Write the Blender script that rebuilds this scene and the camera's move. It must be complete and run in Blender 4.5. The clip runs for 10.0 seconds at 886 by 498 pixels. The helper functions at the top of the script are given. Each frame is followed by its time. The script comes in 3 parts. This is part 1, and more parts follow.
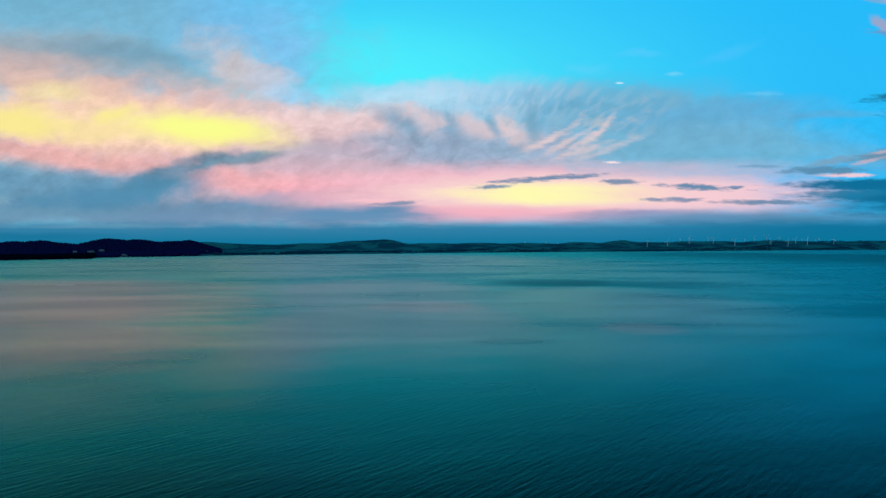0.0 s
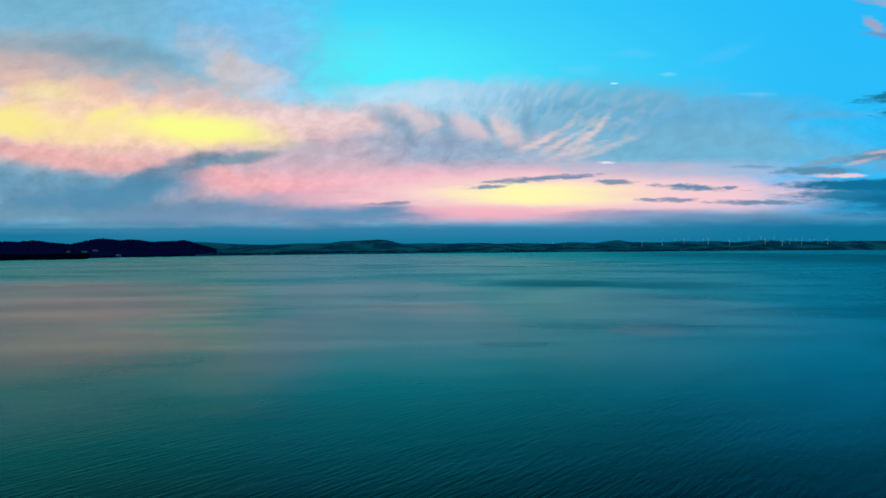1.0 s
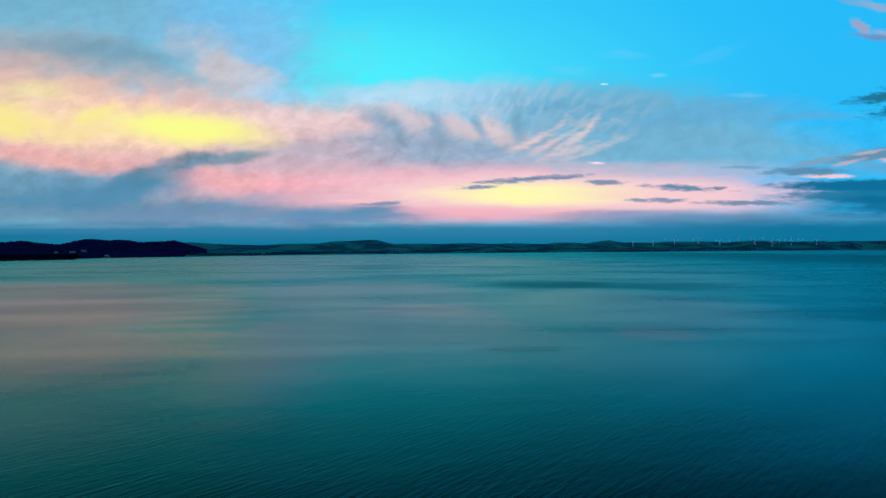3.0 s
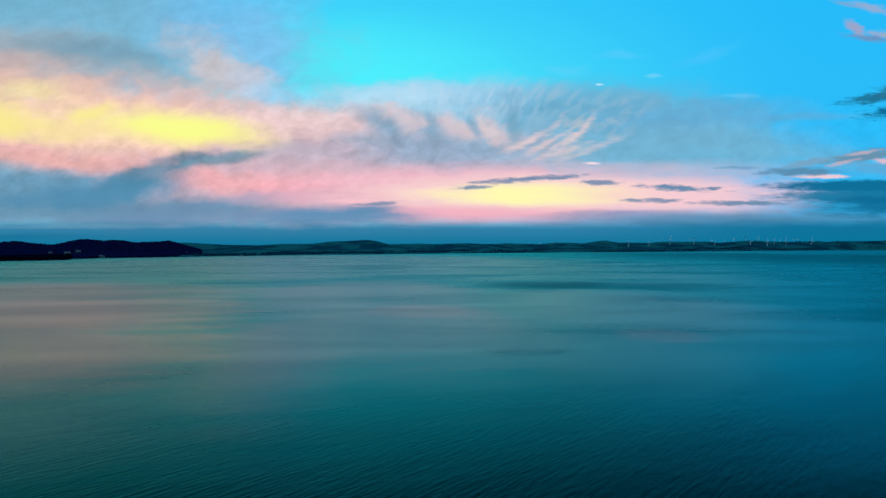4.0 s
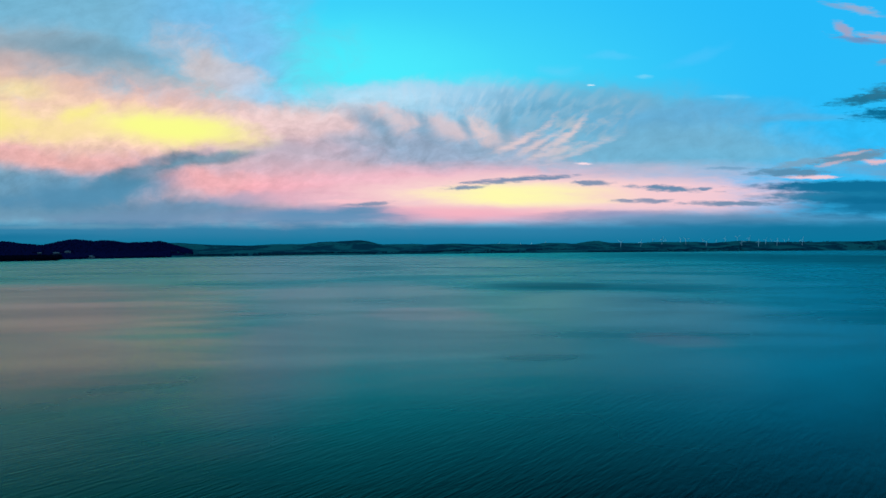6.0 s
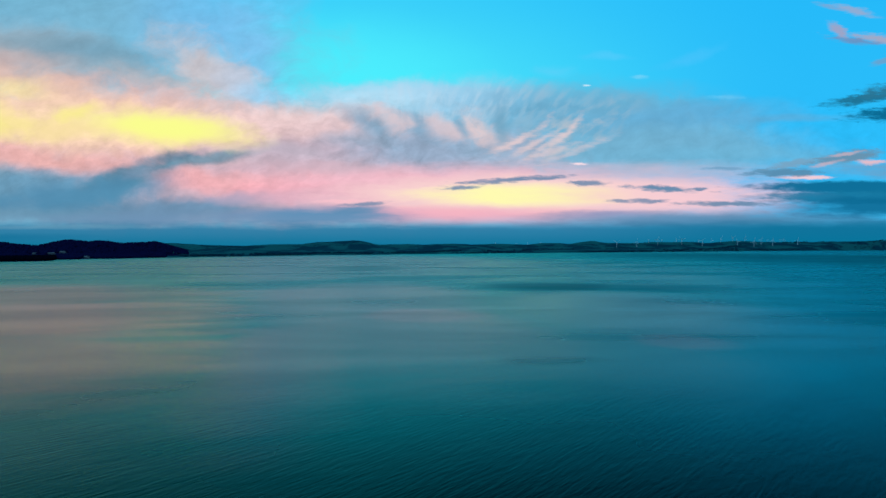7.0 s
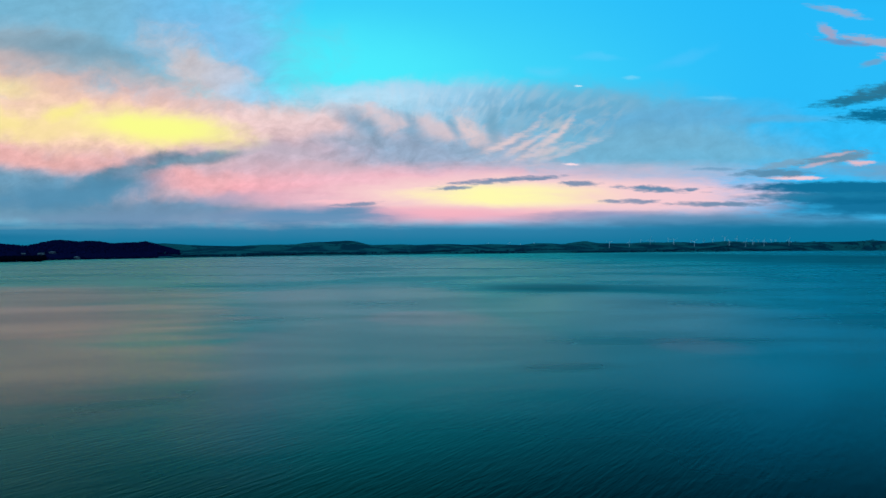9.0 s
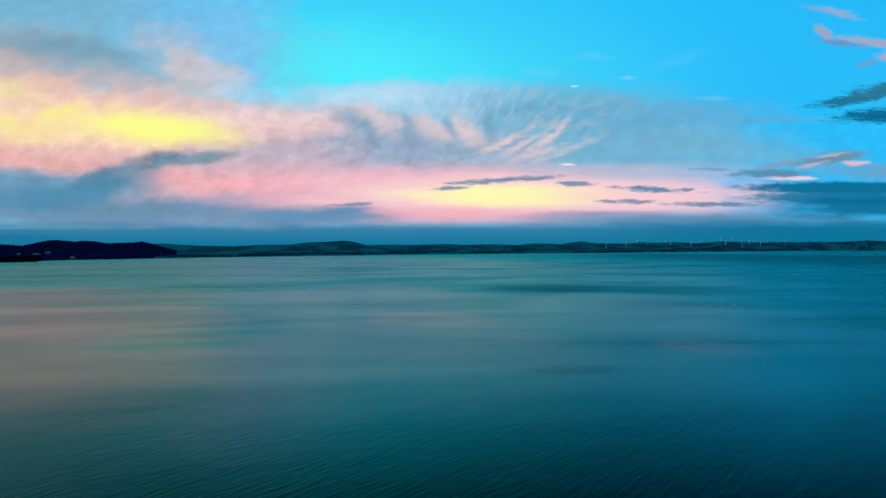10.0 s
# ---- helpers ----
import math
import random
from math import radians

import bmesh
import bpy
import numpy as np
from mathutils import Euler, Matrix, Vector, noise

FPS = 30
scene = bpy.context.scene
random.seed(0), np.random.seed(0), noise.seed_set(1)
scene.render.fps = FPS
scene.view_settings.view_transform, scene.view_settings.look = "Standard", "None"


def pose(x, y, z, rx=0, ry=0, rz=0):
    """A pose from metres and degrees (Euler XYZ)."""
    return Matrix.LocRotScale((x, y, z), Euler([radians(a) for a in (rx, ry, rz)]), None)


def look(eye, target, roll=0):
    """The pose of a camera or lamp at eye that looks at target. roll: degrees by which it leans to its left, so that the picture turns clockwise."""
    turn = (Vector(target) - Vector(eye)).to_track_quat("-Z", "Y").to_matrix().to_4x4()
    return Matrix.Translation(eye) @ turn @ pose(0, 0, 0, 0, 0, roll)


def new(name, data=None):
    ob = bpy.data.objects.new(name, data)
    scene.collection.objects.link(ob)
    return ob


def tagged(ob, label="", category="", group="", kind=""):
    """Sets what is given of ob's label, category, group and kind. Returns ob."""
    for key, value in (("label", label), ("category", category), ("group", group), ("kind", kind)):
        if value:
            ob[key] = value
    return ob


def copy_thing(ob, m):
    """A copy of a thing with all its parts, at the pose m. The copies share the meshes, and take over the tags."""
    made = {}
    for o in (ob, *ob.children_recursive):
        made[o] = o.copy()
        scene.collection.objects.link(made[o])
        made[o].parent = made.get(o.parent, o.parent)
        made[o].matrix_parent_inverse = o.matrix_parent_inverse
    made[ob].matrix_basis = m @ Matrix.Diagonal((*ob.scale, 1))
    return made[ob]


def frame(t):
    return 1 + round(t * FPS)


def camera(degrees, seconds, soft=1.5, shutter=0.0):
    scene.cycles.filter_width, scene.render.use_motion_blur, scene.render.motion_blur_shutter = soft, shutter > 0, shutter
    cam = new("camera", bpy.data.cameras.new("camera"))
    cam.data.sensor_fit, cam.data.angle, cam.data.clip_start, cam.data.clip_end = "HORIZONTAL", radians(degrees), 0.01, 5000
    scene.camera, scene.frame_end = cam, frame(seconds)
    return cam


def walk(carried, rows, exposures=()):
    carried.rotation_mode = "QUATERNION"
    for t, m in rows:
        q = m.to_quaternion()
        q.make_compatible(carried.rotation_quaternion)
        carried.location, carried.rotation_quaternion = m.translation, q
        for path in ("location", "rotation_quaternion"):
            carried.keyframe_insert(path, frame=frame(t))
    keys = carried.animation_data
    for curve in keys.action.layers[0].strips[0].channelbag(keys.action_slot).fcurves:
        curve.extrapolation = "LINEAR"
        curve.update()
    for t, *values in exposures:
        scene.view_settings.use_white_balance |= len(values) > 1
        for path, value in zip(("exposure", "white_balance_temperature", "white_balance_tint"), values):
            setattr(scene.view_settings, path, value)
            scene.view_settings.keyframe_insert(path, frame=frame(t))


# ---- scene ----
# A lake at dusk, flown over low towards a far shore with hills and a wind farm.
cam = camera(63.6, 10.0)
YAW = [(0.0, 0), (0.5, -0.2), (1.0, -0.41), (1.5, -0.61), (2.0, -0.8), (2.5, -0.98), (4.0, -1.52), (4.5, -1.69), (5.0, -1.86), (5.5, -2.02),
       (7.0, -2.51), (7.5, -2.68), (8.0, -2.84), (8.5, -2.99), (9.0, -3.14), (9.5, -3.28), (10.0, -3.42)]     # seconds, degrees to the left
walk(cam, [(t, pose(2.25 - 1.35 * t, -6.0 + 2.7 * t, 18.0 + 0.07 * t, 90 - 0.23 + 0.01 * t, 0.006 * t, yaw)) for t, yaw in YAW])

# ---- light ----
scene.view_settings.exposure = 0.0
SUN_UP, SUN_TURN = 0.4, -25.0     # the sun sinks behind the wooded hills: degrees up, degrees right of straight ahead

sun = new("sun", bpy.data.lights.new("sun", "SUN"))
sun.data.energy, sun.data.angle, sun.data.color = 0.2, radians(0.5), (1.0, 0.90, 0.80)
sun.matrix_world = look((0, 0, 900), (-math.sin(radians(SUN_TURN)) * 900, -math.cos(radians(SUN_TURN)) * 900, 900 - math.tan(radians(SUN_UP)) * 900))


def lin(r, g, b):
    """A colour as the eye knows it, 0 to 255, in linear light."""
    return tuple((c / 255 / 12.92 if c <= 10 else ((c / 255 + 0.055) / 1.055) ** 2.4) for c in (r, g, b))


class Graph:
    """Adds nodes to a tree in few words."""

    def __init__(self, tree):
        self.tree = tree
        tree.nodes.clear()

    def node(self, kind):
        return self.tree.nodes.new(kind)

    def put(self, value, socket):
        if isinstance(value, bpy.types.NodeSocket):
            self.tree.links.new(value, socket)
        else:
            socket.default_value = value

    def math(self, op, a, b=0.0, c=0.0, clamp=False):
        n = self.node("ShaderNodeMath")
        n.operation, n.use_clamp = op, clamp
        for value, socket in zip((a, b, c), n.inputs):
            self.put(value, socket)
        return n.outputs[0]

    def vec(self, op, a, b=(0, 0, 0), c=(0, 0, 0), scale=None):
        n = self.node("ShaderNodeVectorMath")
        n.operation = op
        self.put(a, n.inputs[0])
        self.put(b, n.inputs[1])
        if op == "MULTIPLY_ADD":
            self.put(c, n.inputs[2])
        if scale is not None:
            self.put(scale, n.inputs["Scale"])
        return n.outputs["Value"] if op in ("LENGTH", "DOT_PRODUCT") else n.outputs[0]

    def mapping(self, v, loc=(0, 0, 0), turn=0.0, scale=(1, 1, 1), kind="POINT"):
        n = self.node("ShaderNodeMapping")
        n.vector_type = kind
        self.put(v, n.inputs["Vector"])
        n.inputs["Location"].default_value = loc
        n.inputs["Rotation"].default_value = (0, 0, radians(turn))
        n.inputs["Scale"].default_value = scale
        return n.outputs[0]

    def noise(self, v, scale=1.0, detail=4.0, rough=0.55, distort=0.0):
        n = self.node("ShaderNodeTexNoise")
        self.put(v, n.inputs["Vector"])
        n.inputs["Scale"].default_value, n.inputs["Detail"].default_value = scale, detail
        n.inputs["Roughness"].default_value, n.inputs["Distortion"].default_value = rough, distort
        return n.outputs["Fac"], n.outputs["Color"]

    def step(self, x, lo, hi, to_lo=0.0, to_hi=1.0, kind="SMOOTHSTEP"):
        n = self.node("ShaderNodeMapRange")
        n.interpolation_type = kind
        for value, key in ((x, "Value"), (lo, "From Min"), (hi, "From Max"), (to_lo, "To Min"), (to_hi, "To Max")):
            self.put(value, n.inputs[key])
        return n.outputs[0]

    def mix(self, f, a, b, blend="MIX"):
        n = self.node("ShaderNodeMix")
        n.data_type, n.blend_type = "RGBA", blend
        self.put(f, n.inputs["Factor"])
        for value, socket in ((a, n.inputs[6]), (b, n.inputs[7])):
            self.put((*value, 1) if isinstance(value, tuple) else value, socket)
        return n.outputs[2]

    def xyz(self, x=0.0, y=0.0, z=0.0):
        n = self.node("ShaderNodeCombineXYZ")
        for value, socket in zip((x, y, z), n.inputs):
            self.put(value, socket)
        return n.outputs[0]

    def split(self, v):
        n = self.node("ShaderNodeSeparateXYZ")
        self.put(v, n.inputs[0])
        return n.outputs


# The sky: clear air, and clouds laid over it one by one. Places in it are given
# in hundredths of the way ahead: u to the right, v up from the horizon.
world = bpy.data.worlds.new("dusk_sky")
scene.world = world
world.use_nodes = True
sky = Graph(world.node_tree)
dx, dy, dz = sky.split(sky.node("ShaderNodeTexCoord").outputs["Generated"])
ahead = sky.math("MAXIMUM", dy, 0.12)
u = sky.math("MULTIPLY", sky.math("DIVIDE", dx, ahead), 100.0)
v = sky.math("MULTIPLY", sky.math("DIVIDE", dz, ahead), 100.0)
place = sky.xyz(u, v)


def warped(amount, coarse, fine):
    """The sky's places, shifted by two sizes of noise, for ragged outlines."""
    p = place
    for (su, sv), (au, av) in ((coarse, amount[0]), (fine, amount[1])):
        push = sky.vec("SUBTRACT", sky.noise(sky.mapping(place, scale=(su, sv, 1)), detail=3.0)[1], (0.5, 0.5, 0.5))
        p = sky.vec("ADD", p, sky.vec("MULTIPLY", push, (au, av, 0)))
    return p


# the fan of fine ripples in the high cloud spreads from one point
fu = sky.math("SUBTRACT", u, -1.12)
fv = sky.math("SUBTRACT", v, -0.32)
fan_angle = sky.math("ARCTAN2", fv, fu)
fan_far = sky.vec("LENGTH", sky.xyz(fu, fv))
fan_place = sky.xyz(sky.math("MULTIPLY", fan_angle, 21.0), sky.math("MULTIPLY", fan_far, 0.26))

PLACES = {
    "billow": warped(((5.0, 3.0), (1.6, 1.3)), (0.07, 0.12), (0.30, 0.42)),
    "streak": warped(((3.0, 0.8), (0.8, 0.3)), (0.10, 0.5), (0.5, 1.6)),
    "wisp": warped(((1.6, 0.35), (0.5, 0.25)), (0.35, 0.9), (1.2, 3.0)),
}
GRAINS = {
    "billow": sky.noise(sky.mapping(PLACES["billow"], scale=(0.16, 0.24, 1)), detail=9.0, rough=0.62, distort=0.3)[0],
    "streak": sky.noise(sky.mapping(PLACES["streak"], scale=(0.12, 0.75, 1)), detail=7.0, rough=0.62)[0],
    "wisp": sky.noise(sky.mapping(PLACES["wisp"], scale=(0.45, 2.2, 1)), detail=6.0, rough=0.62)[0],
    "fan": sky.noise(fan_place, scale=1.0, detail=4.0, rough=0.5, distort=0.35)[0],
}

sky_sun = sky.node("ShaderNodeTexSky")
sky_sun.sky_type, sky_sun.sun_disc = "NISHITA", False
sky_sun.sun_elevation, sky_sun.sun_rotation = radians(SUN_UP), radians(SUN_TURN)
air = sky.vec("SCALE", sky_sun.outputs[0], scale=0.10)

shade = None


def cloud(cu, cv, ru, rv, colour, strength=1.0, lean=0.0, soft=0.5, rag=0.6, grain="billow", comb=0.0):
    """Lays one cloud over the sky so far: its middle, half width and half height, colour and cover. comb: fallen strands, combed out as the fan."""
    global shade
    chained = sky.vec("MULTIPLY_ADD", shade, (1e-7, 1e-7, 0), PLACES[grain])     # keeps the graph in one line, so that it stays small
    p = sky.mapping(chained, (cu, cv, 0), lean, (ru, rv, 1), "TEXTURE")
    far = sky.vec("LENGTH", p)
    if rag:
        far = sky.math("MULTIPLY_ADD", sky.math("SUBTRACT", GRAINS[grain], 0.5), rag * 2, far)
    cover = sky.step(far, 1 - soft, 1 + soft, strength, 0.0)
    if comb:
        cover = sky.math("MULTIPLY", cover, sky.step(GRAINS["fan"], 0.56 - comb, 0.56 + comb))
    shade = sky.mix(cover, shade, lin(*colour))


shade = sky.mix(sky.step(u, -16.0, 58.0), lin(76, 238, 255), lin(38, 192, 255))
shade = sky.mix(sky.step(v, 22.0, 38.0, 0.0, 0.6), shade, lin(32, 188, 255))
high = sky.step(v, 36.0, 85.0)     # deeper blue towards the zenith
shade = sky.mix(high, shade, lin(6, 66, 118))
# unseen navy field above the view, added to darken reflections at near right
shade = sky.mix(sky.math("MULTIPLY", sky.step(v, 34.5, 45.0), sky.step(u, -10.0, 40.0)), shade, lin(1, 16, 50))
shade = sky.mix(sky.step(v, 0.0, 14.0, 0.8, 0.0), shade, lin(60, 175, 225))
shade = sky.mix(0.05, shade, air)
cloud(-11.47, 23.59, 14.34, 5.58, (76, 240, 255), 0.8, soft=0.9, rag=0.1)
cloud(-57.69, 31.55, 39.84, 11.95, (124, 182, 212), 0.95, lean=-8, soft=0.35, rag=0.35)
# unseen cloud above the view, added to brighten and green the near-left water
cloud(-62.0, 60.0, 46.0, 22.0, (72, 146, 168), 0.8, lean=-6, soft=0.4, rag=0.2)
cloud(-27.41, 32.35, 8.76, 6.37, (112, 192, 242), 0.7, soft=0.9, rag=0.3)
cloud(-22.23, 25.98, 4.38, 5.58, (128, 196, 242), 0.7, soft=0.9, rag=0.4)
cloud(-55.3, 26.77, 14.34, 3.19, (172, 172, 176), 0.75, lean=-6, soft=0.8)
cloud(-58.49, 25.18, 10.36, 2.71, (208, 178, 174), 0.7, soft=0.8)
cloud(-44.94, 26.77, 7.57, 1.59, (112, 158, 182), 0.85, lean=-6, soft=0.8)
cloud(-52.91, 27.97, 6.37, 1.12, (128, 165, 185), 0.6, lean=-4, soft=0.8)
cloud(-38.57, 24.38, 6.37, 1.27, (135, 170, 190), 0.6, lean=-10, soft=0.8)
cloud(-30.0, 20.0, 13.0, 1.5, (216, 192, 196), 0.7, lean=-4, soft=0.8, rag=0.8)
cloud(-28.21, 24.9, 6.77, 3.0, (208, 196, 198), 0.85, lean=-25, soft=0.8, rag=1.2)
cloud(-33.78, 22.79, 6.37, 1.59, (196, 188, 192), 0.6, lean=-8, soft=0.8, rag=1.0)
cloud(-23.43, 22.39, 3.98, 2.07, (190, 205, 226), 0.7, lean=-30, soft=0.8, rag=1.2)
cloud(-20.24, 20.8, 3.98, 1.43, (158, 212, 246), 0.8, soft=0.9)
cloud(-56.49, 22.95, 3.98, 0.8, (150, 152, 160), 0.7, soft=0.8)
cloud(-46.53, 22.79, 3.98, 0.64, (170, 158, 165), 0.5, soft=0.8)
cloud(7.65, 15.62, 35.06, 6.69, (136, 188, 216), 0.95, soft=0.35, rag=0.3)
cloud(1.27, 21.04, 13.55, 1.75, (150, 210, 242), 0.85, soft=0.7, rag=0.5)
cloud(0.5, 20.6, 11.0, 1.8, (194, 230, 248), 0.75, soft=0.9, rag=1.2)
cloud(9.24, 20.4, 9.56, 2.87, (158, 208, 238), 0.7, soft=0.7, rag=0.7)
cloud(23.59, 19.2, 15.94, 3.51, (106, 172, 206), 0.9, soft=0.7, rag=0.4)
cloud(39.52, 18.17, 11.95, 2.07, (98, 172, 214), 0.8, lean=4, soft=0.7, rag=0.5)
cloud(51.47, 18.25, 9.56, 0.48, (92, 172, 216), 0.7, lean=2, soft=0.8, grain="streak")
cloud(36.33, 13.86, 20.72, 3.19, (112, 176, 208), 0.85, soft=0.6, rag=0.4)
cloud(50.68, 12.83, 11.95, 1.27, (110, 182, 216), 0.6, soft=0.8, rag=0.5)
cloud(-50.52, 10.84, 44.62, 7.97, (150, 170, 188), 0.85, soft=0.4, rag=0.4)
cloud(-17.85, 10.04, 33.47, 7.17, (206, 176, 190), 0.92, soft=0.4, rag=0.4)
cloud(-44.94, 17.05, 26.29, 4.94, (240, 192, 184), 0.95, lean=-3, rag=0.5)
cloud(-50.52, 21.99, 13.55, 1.75, (238, 198, 180), 0.7, lean=-10, soft=0.8)
cloud(-45.34, 17.05, 19.92, 3.35, (249, 216, 186), 0.9, lean=-4, soft=0.6)
cloud(-54.5, 21.59, 3.98, 1.27, (250, 232, 160), 0.6, soft=0.8)
cloud(-17.85, 17.61, 11.95, 2.07, (240, 208, 206), 0.85, soft=0.7)
cloud(-11.47, 16.25, 7.17, 1.75, (226, 196, 200), 0.7, soft=0.8)
cloud(-55.3, 12.59, 20.72, 1.43, (238, 178, 174), 0.85, lean=-6, soft=0.8)
cloud(-14.66, 12.83, 12.75, 2.07, (196, 180, 196), 0.85, soft=0.7)
cloud(-6.69, 8.76, 20.72, 1.99, (242, 186, 198), 0.9, soft=0.7)
cloud(-11.47, 7.01, 11.95, 0.96, (232, 178, 194), 0.7, soft=0.8)
cloud(-56.89, 8.45, 20.72, 2.55, (102, 152, 182), 0.95, lean=-2)
cloud(-41.35, 8.13, 9.96, 1.43, (88, 146, 176), 0.8, lean=18, soft=0.6)
cloud(-36.18, 9.88, 5.26, 0.72, (88, 140, 166), 0.8, lean=20, soft=0.6, rag=0.8)
cloud(-40.4, 9.5, 6.2, 0.9, (92, 138, 165), 0.85, lean=22, soft=0.7, rag=0.9)
cloud(-28.21, 12.11, 5.26, 0.72, (104, 146, 168), 0.85, lean=7, soft=0.6, rag=0.8)
cloud(-31.39, 12.43, 3.98, 0.56, (86, 124, 150), 0.7, lean=10, soft=0.7, rag=0.9)
cloud(-41.75, 5.1, 26.29, 1.59, (88, 138, 170), 0.85, soft=0.7)
cloud(-27.41, 8.92, 7.57, 1.27, (242, 176, 180), 0.8, lean=-3, soft=0.7, rag=0.7)
cloud(-17.85, 8.05, 7.17, 1.27, (240, 170, 182), 0.7, soft=0.8, rag=0.8)
cloud(-30.6, 5.26, 9.56, 1.27, (110, 146, 178), 0.9, soft=0.8)
cloud(-57.69, 4.46, 12.75, 0.96, (106, 150, 178), 0.8, soft=0.8)
cloud(3.67, 13.55, 11.95, 2.39, (142, 172, 200), 0.85, soft=0.7)
cloud(-5.5, 16.73, 3.98, 1.27, (122, 162, 190), 0.85, lean=-25, soft=0.7, rag=0.8)
cloud(-7.49, 14.98, 4.78, 0.96, (150, 172, 196), 0.7, soft=0.8, rag=0.8)
cloud(1.27, 16.57, 4.78, 1.27, (134, 168, 196), 0.7, lean=-20, soft=0.7, rag=0.8)
# light and dark billows through the cloud
mottle = sky.noise(sky.mapping(PLACES["billow"], turn=12, scale=(3.0, 1.8, 1), kind="TEXTURE"), detail=8.0, rough=0.62)[0]
clear = sky.math("MULTIPLY", sky.step(u, -19.0, -14.0), sky.step(v, 20.0, 23.0))
amount = sky.math("MULTIPLY", sky.math("MULTIPLY", sky.step(v, 2.0, 9.0), sky.math("MULTIPLY", sky.step(u, 5.0, 30.0, 0.6, 0.3), sky.step(v, 14.0, 24.0, 1.5, 0.7))), sky.math("SUBTRACT", 1.0, clear))
mottle = sky.math("MULTIPLY_ADD", sky.math("SUBTRACT", mottle, 0.5), amount, 1.0)
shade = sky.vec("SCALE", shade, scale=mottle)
cloud(-34.4, 16.5, 10.8, 2.3, (253, 246, 152), 0.95, lean=-7, soft=0.6, rag=0.6)
cloud(-33.6, 16.7, 7.4, 1.4, (250, 255, 142), 0.85, lean=-8, soft=0.6, rag=0.3)
cloud(-58.4, 17.2, 7.4, 2.1, (251, 238, 142), 0.85, lean=-3, soft=0.75, rag=0.7)
cloud(-47.5, 16.2, 5.0, 1.4, (250, 226, 164), 0.7, lean=6, soft=0.8, rag=0.5)
cloud(-46.14, 18.8, 2.87, 0.8, (252, 244, 130), 0.5, lean=20, soft=0.8)
cloud(12.11, 18.8, 1.12, 2.71, (128, 178, 208), 0.6, soft=0.9, rag=0.7)
cloud(-17.85, 7.25, 5.58, 0.72, (196, 162, 182), 0.6, soft=0.9, rag=0.9)
cloud(-24.22, 6.69, 4.78, 0.72, (172, 166, 192), 0.7, soft=0.9, rag=0.9)
cloud(-11.47, 10.84, 9.56, 0.64, (206, 180, 194), 0.6, soft=0.9, rag=0.9)
cloud(-17.85, 13.39, 4.78, 0.8, (186, 178, 194), 0.5, soft=0.9, rag=0.9)
cloud(-46.53, 7.25, 10.36, 1.59, (80, 142, 178), 0.75, lean=6, soft=0.7, rag=0.7)
cloud(7.65, 20.24, 15.94, 2.71, (188, 218, 238), 0.55, soft=0.7, rag=0.5, comb=0.16)
cloud(21.99, 18.8, 8.76, 3.51, (130, 178, 205), 0.7, soft=0.7, rag=0.5, comb=0.14)
cloud(21.99, 15.94, 6.37, 2.39, (204, 202, 206), 0.6, lean=25, soft=0.7, rag=0.3, comb=0.15)
cloud(-2.6, 17.3, 2.6, 1.2, (232, 206, 208), 0.65, lean=-18, soft=0.95, rag=2.0)
cloud(4.0, 16.9, 2.6, 1.3, (232, 206, 208), 0.65, lean=-20, soft=0.95, rag=2.0)
cloud(9.3, 16.3, 2.6, 1.5, (238, 208, 206), 0.75, lean=-42, soft=0.95, rag=2.0)
cloud(0.9, 17.2, 0.7, 1.5, (118, 164, 194), 0.6, lean=30, soft=0.9, rag=0.6)
cloud(6.6, 16.9, 0.7, 1.7, (118, 164, 194), 0.6, lean=35, soft=0.9, rag=0.6)
cloud(12.6, 17.0, 0.8, 2.6, (112, 164, 192), 0.7, lean=-8, soft=0.9, rag=0.6)
for su, sv, half, lean, pale in ((13.6, 14.4, 3.2, 24, 0.75), (15.0, 15.0, 3.4, 30, 0.9), (17.2, 14.5, 3.6, 29, 0.95), (19.6, 14.7, 3.4, 34, 0.85), (21.2, 15.4, 3.0, 42, 0.6),
                                 (19.2, 13.3, 4.2, 18, 0.7), (23.2, 13.6, 4.8, 21, 0.6), (22.6, 17.0, 2.4, 55, 0.45), (18.6, 17.2, 2.2, 52, 0.5)):
    cloud(su, sv, half * 0.8, 0.36, (230, 206, 208), pale * 0.72, lean=lean, soft=0.95, rag=1.3, grain="wisp")
cloud(17.21, 7.25, 30.28, 3.67, (242, 190, 206), 0.92, rag=0.4, grain="streak")
cloud(17.21, 7.41, 21.51, 2.2, (253, 222, 210), 0.95, soft=0.6, rag=0.4, grain="streak")
cloud(16.8, 7.3, 13.6, 1.4, (255, 251, 178), soft=0.5, rag=0.4, grain="streak")
cloud(25.98, 7.25, 3.82, 0.8, (255, 250, 172), 0.9, soft=0.7, rag=0.4, grain="streak")
cloud(36.33, 7.25, 14.34, 2.07, (248, 204, 212), 0.8, soft=0.7, grain="streak")
cloud(5.26, 4.62, 19.12, 0.96, (246, 176, 192), 0.8, soft=0.8, grain="streak")
cloud(37.13, 10.68, 12.75, 1.12, (190, 186, 208), 0.6, soft=0.8, grain="streak")
cloud(-13.07, 4.3, 10.36, 1.12, (88, 144, 184), 0.95, soft=0.6, grain="streak")
cloud(-7.49, 5.18, 3.51, 0.56, (92, 142, 180), 0.9, lean=4, soft=0.6, grain="streak")
cloud(-29.0, 3.82, 23.9, 0.8, (112, 148, 184), 0.6, soft=0.8, grain="streak")
cloud(41.12, 3.82, 22.31, 1.04, (100, 146, 184), 0.9, soft=0.7, grain="streak")
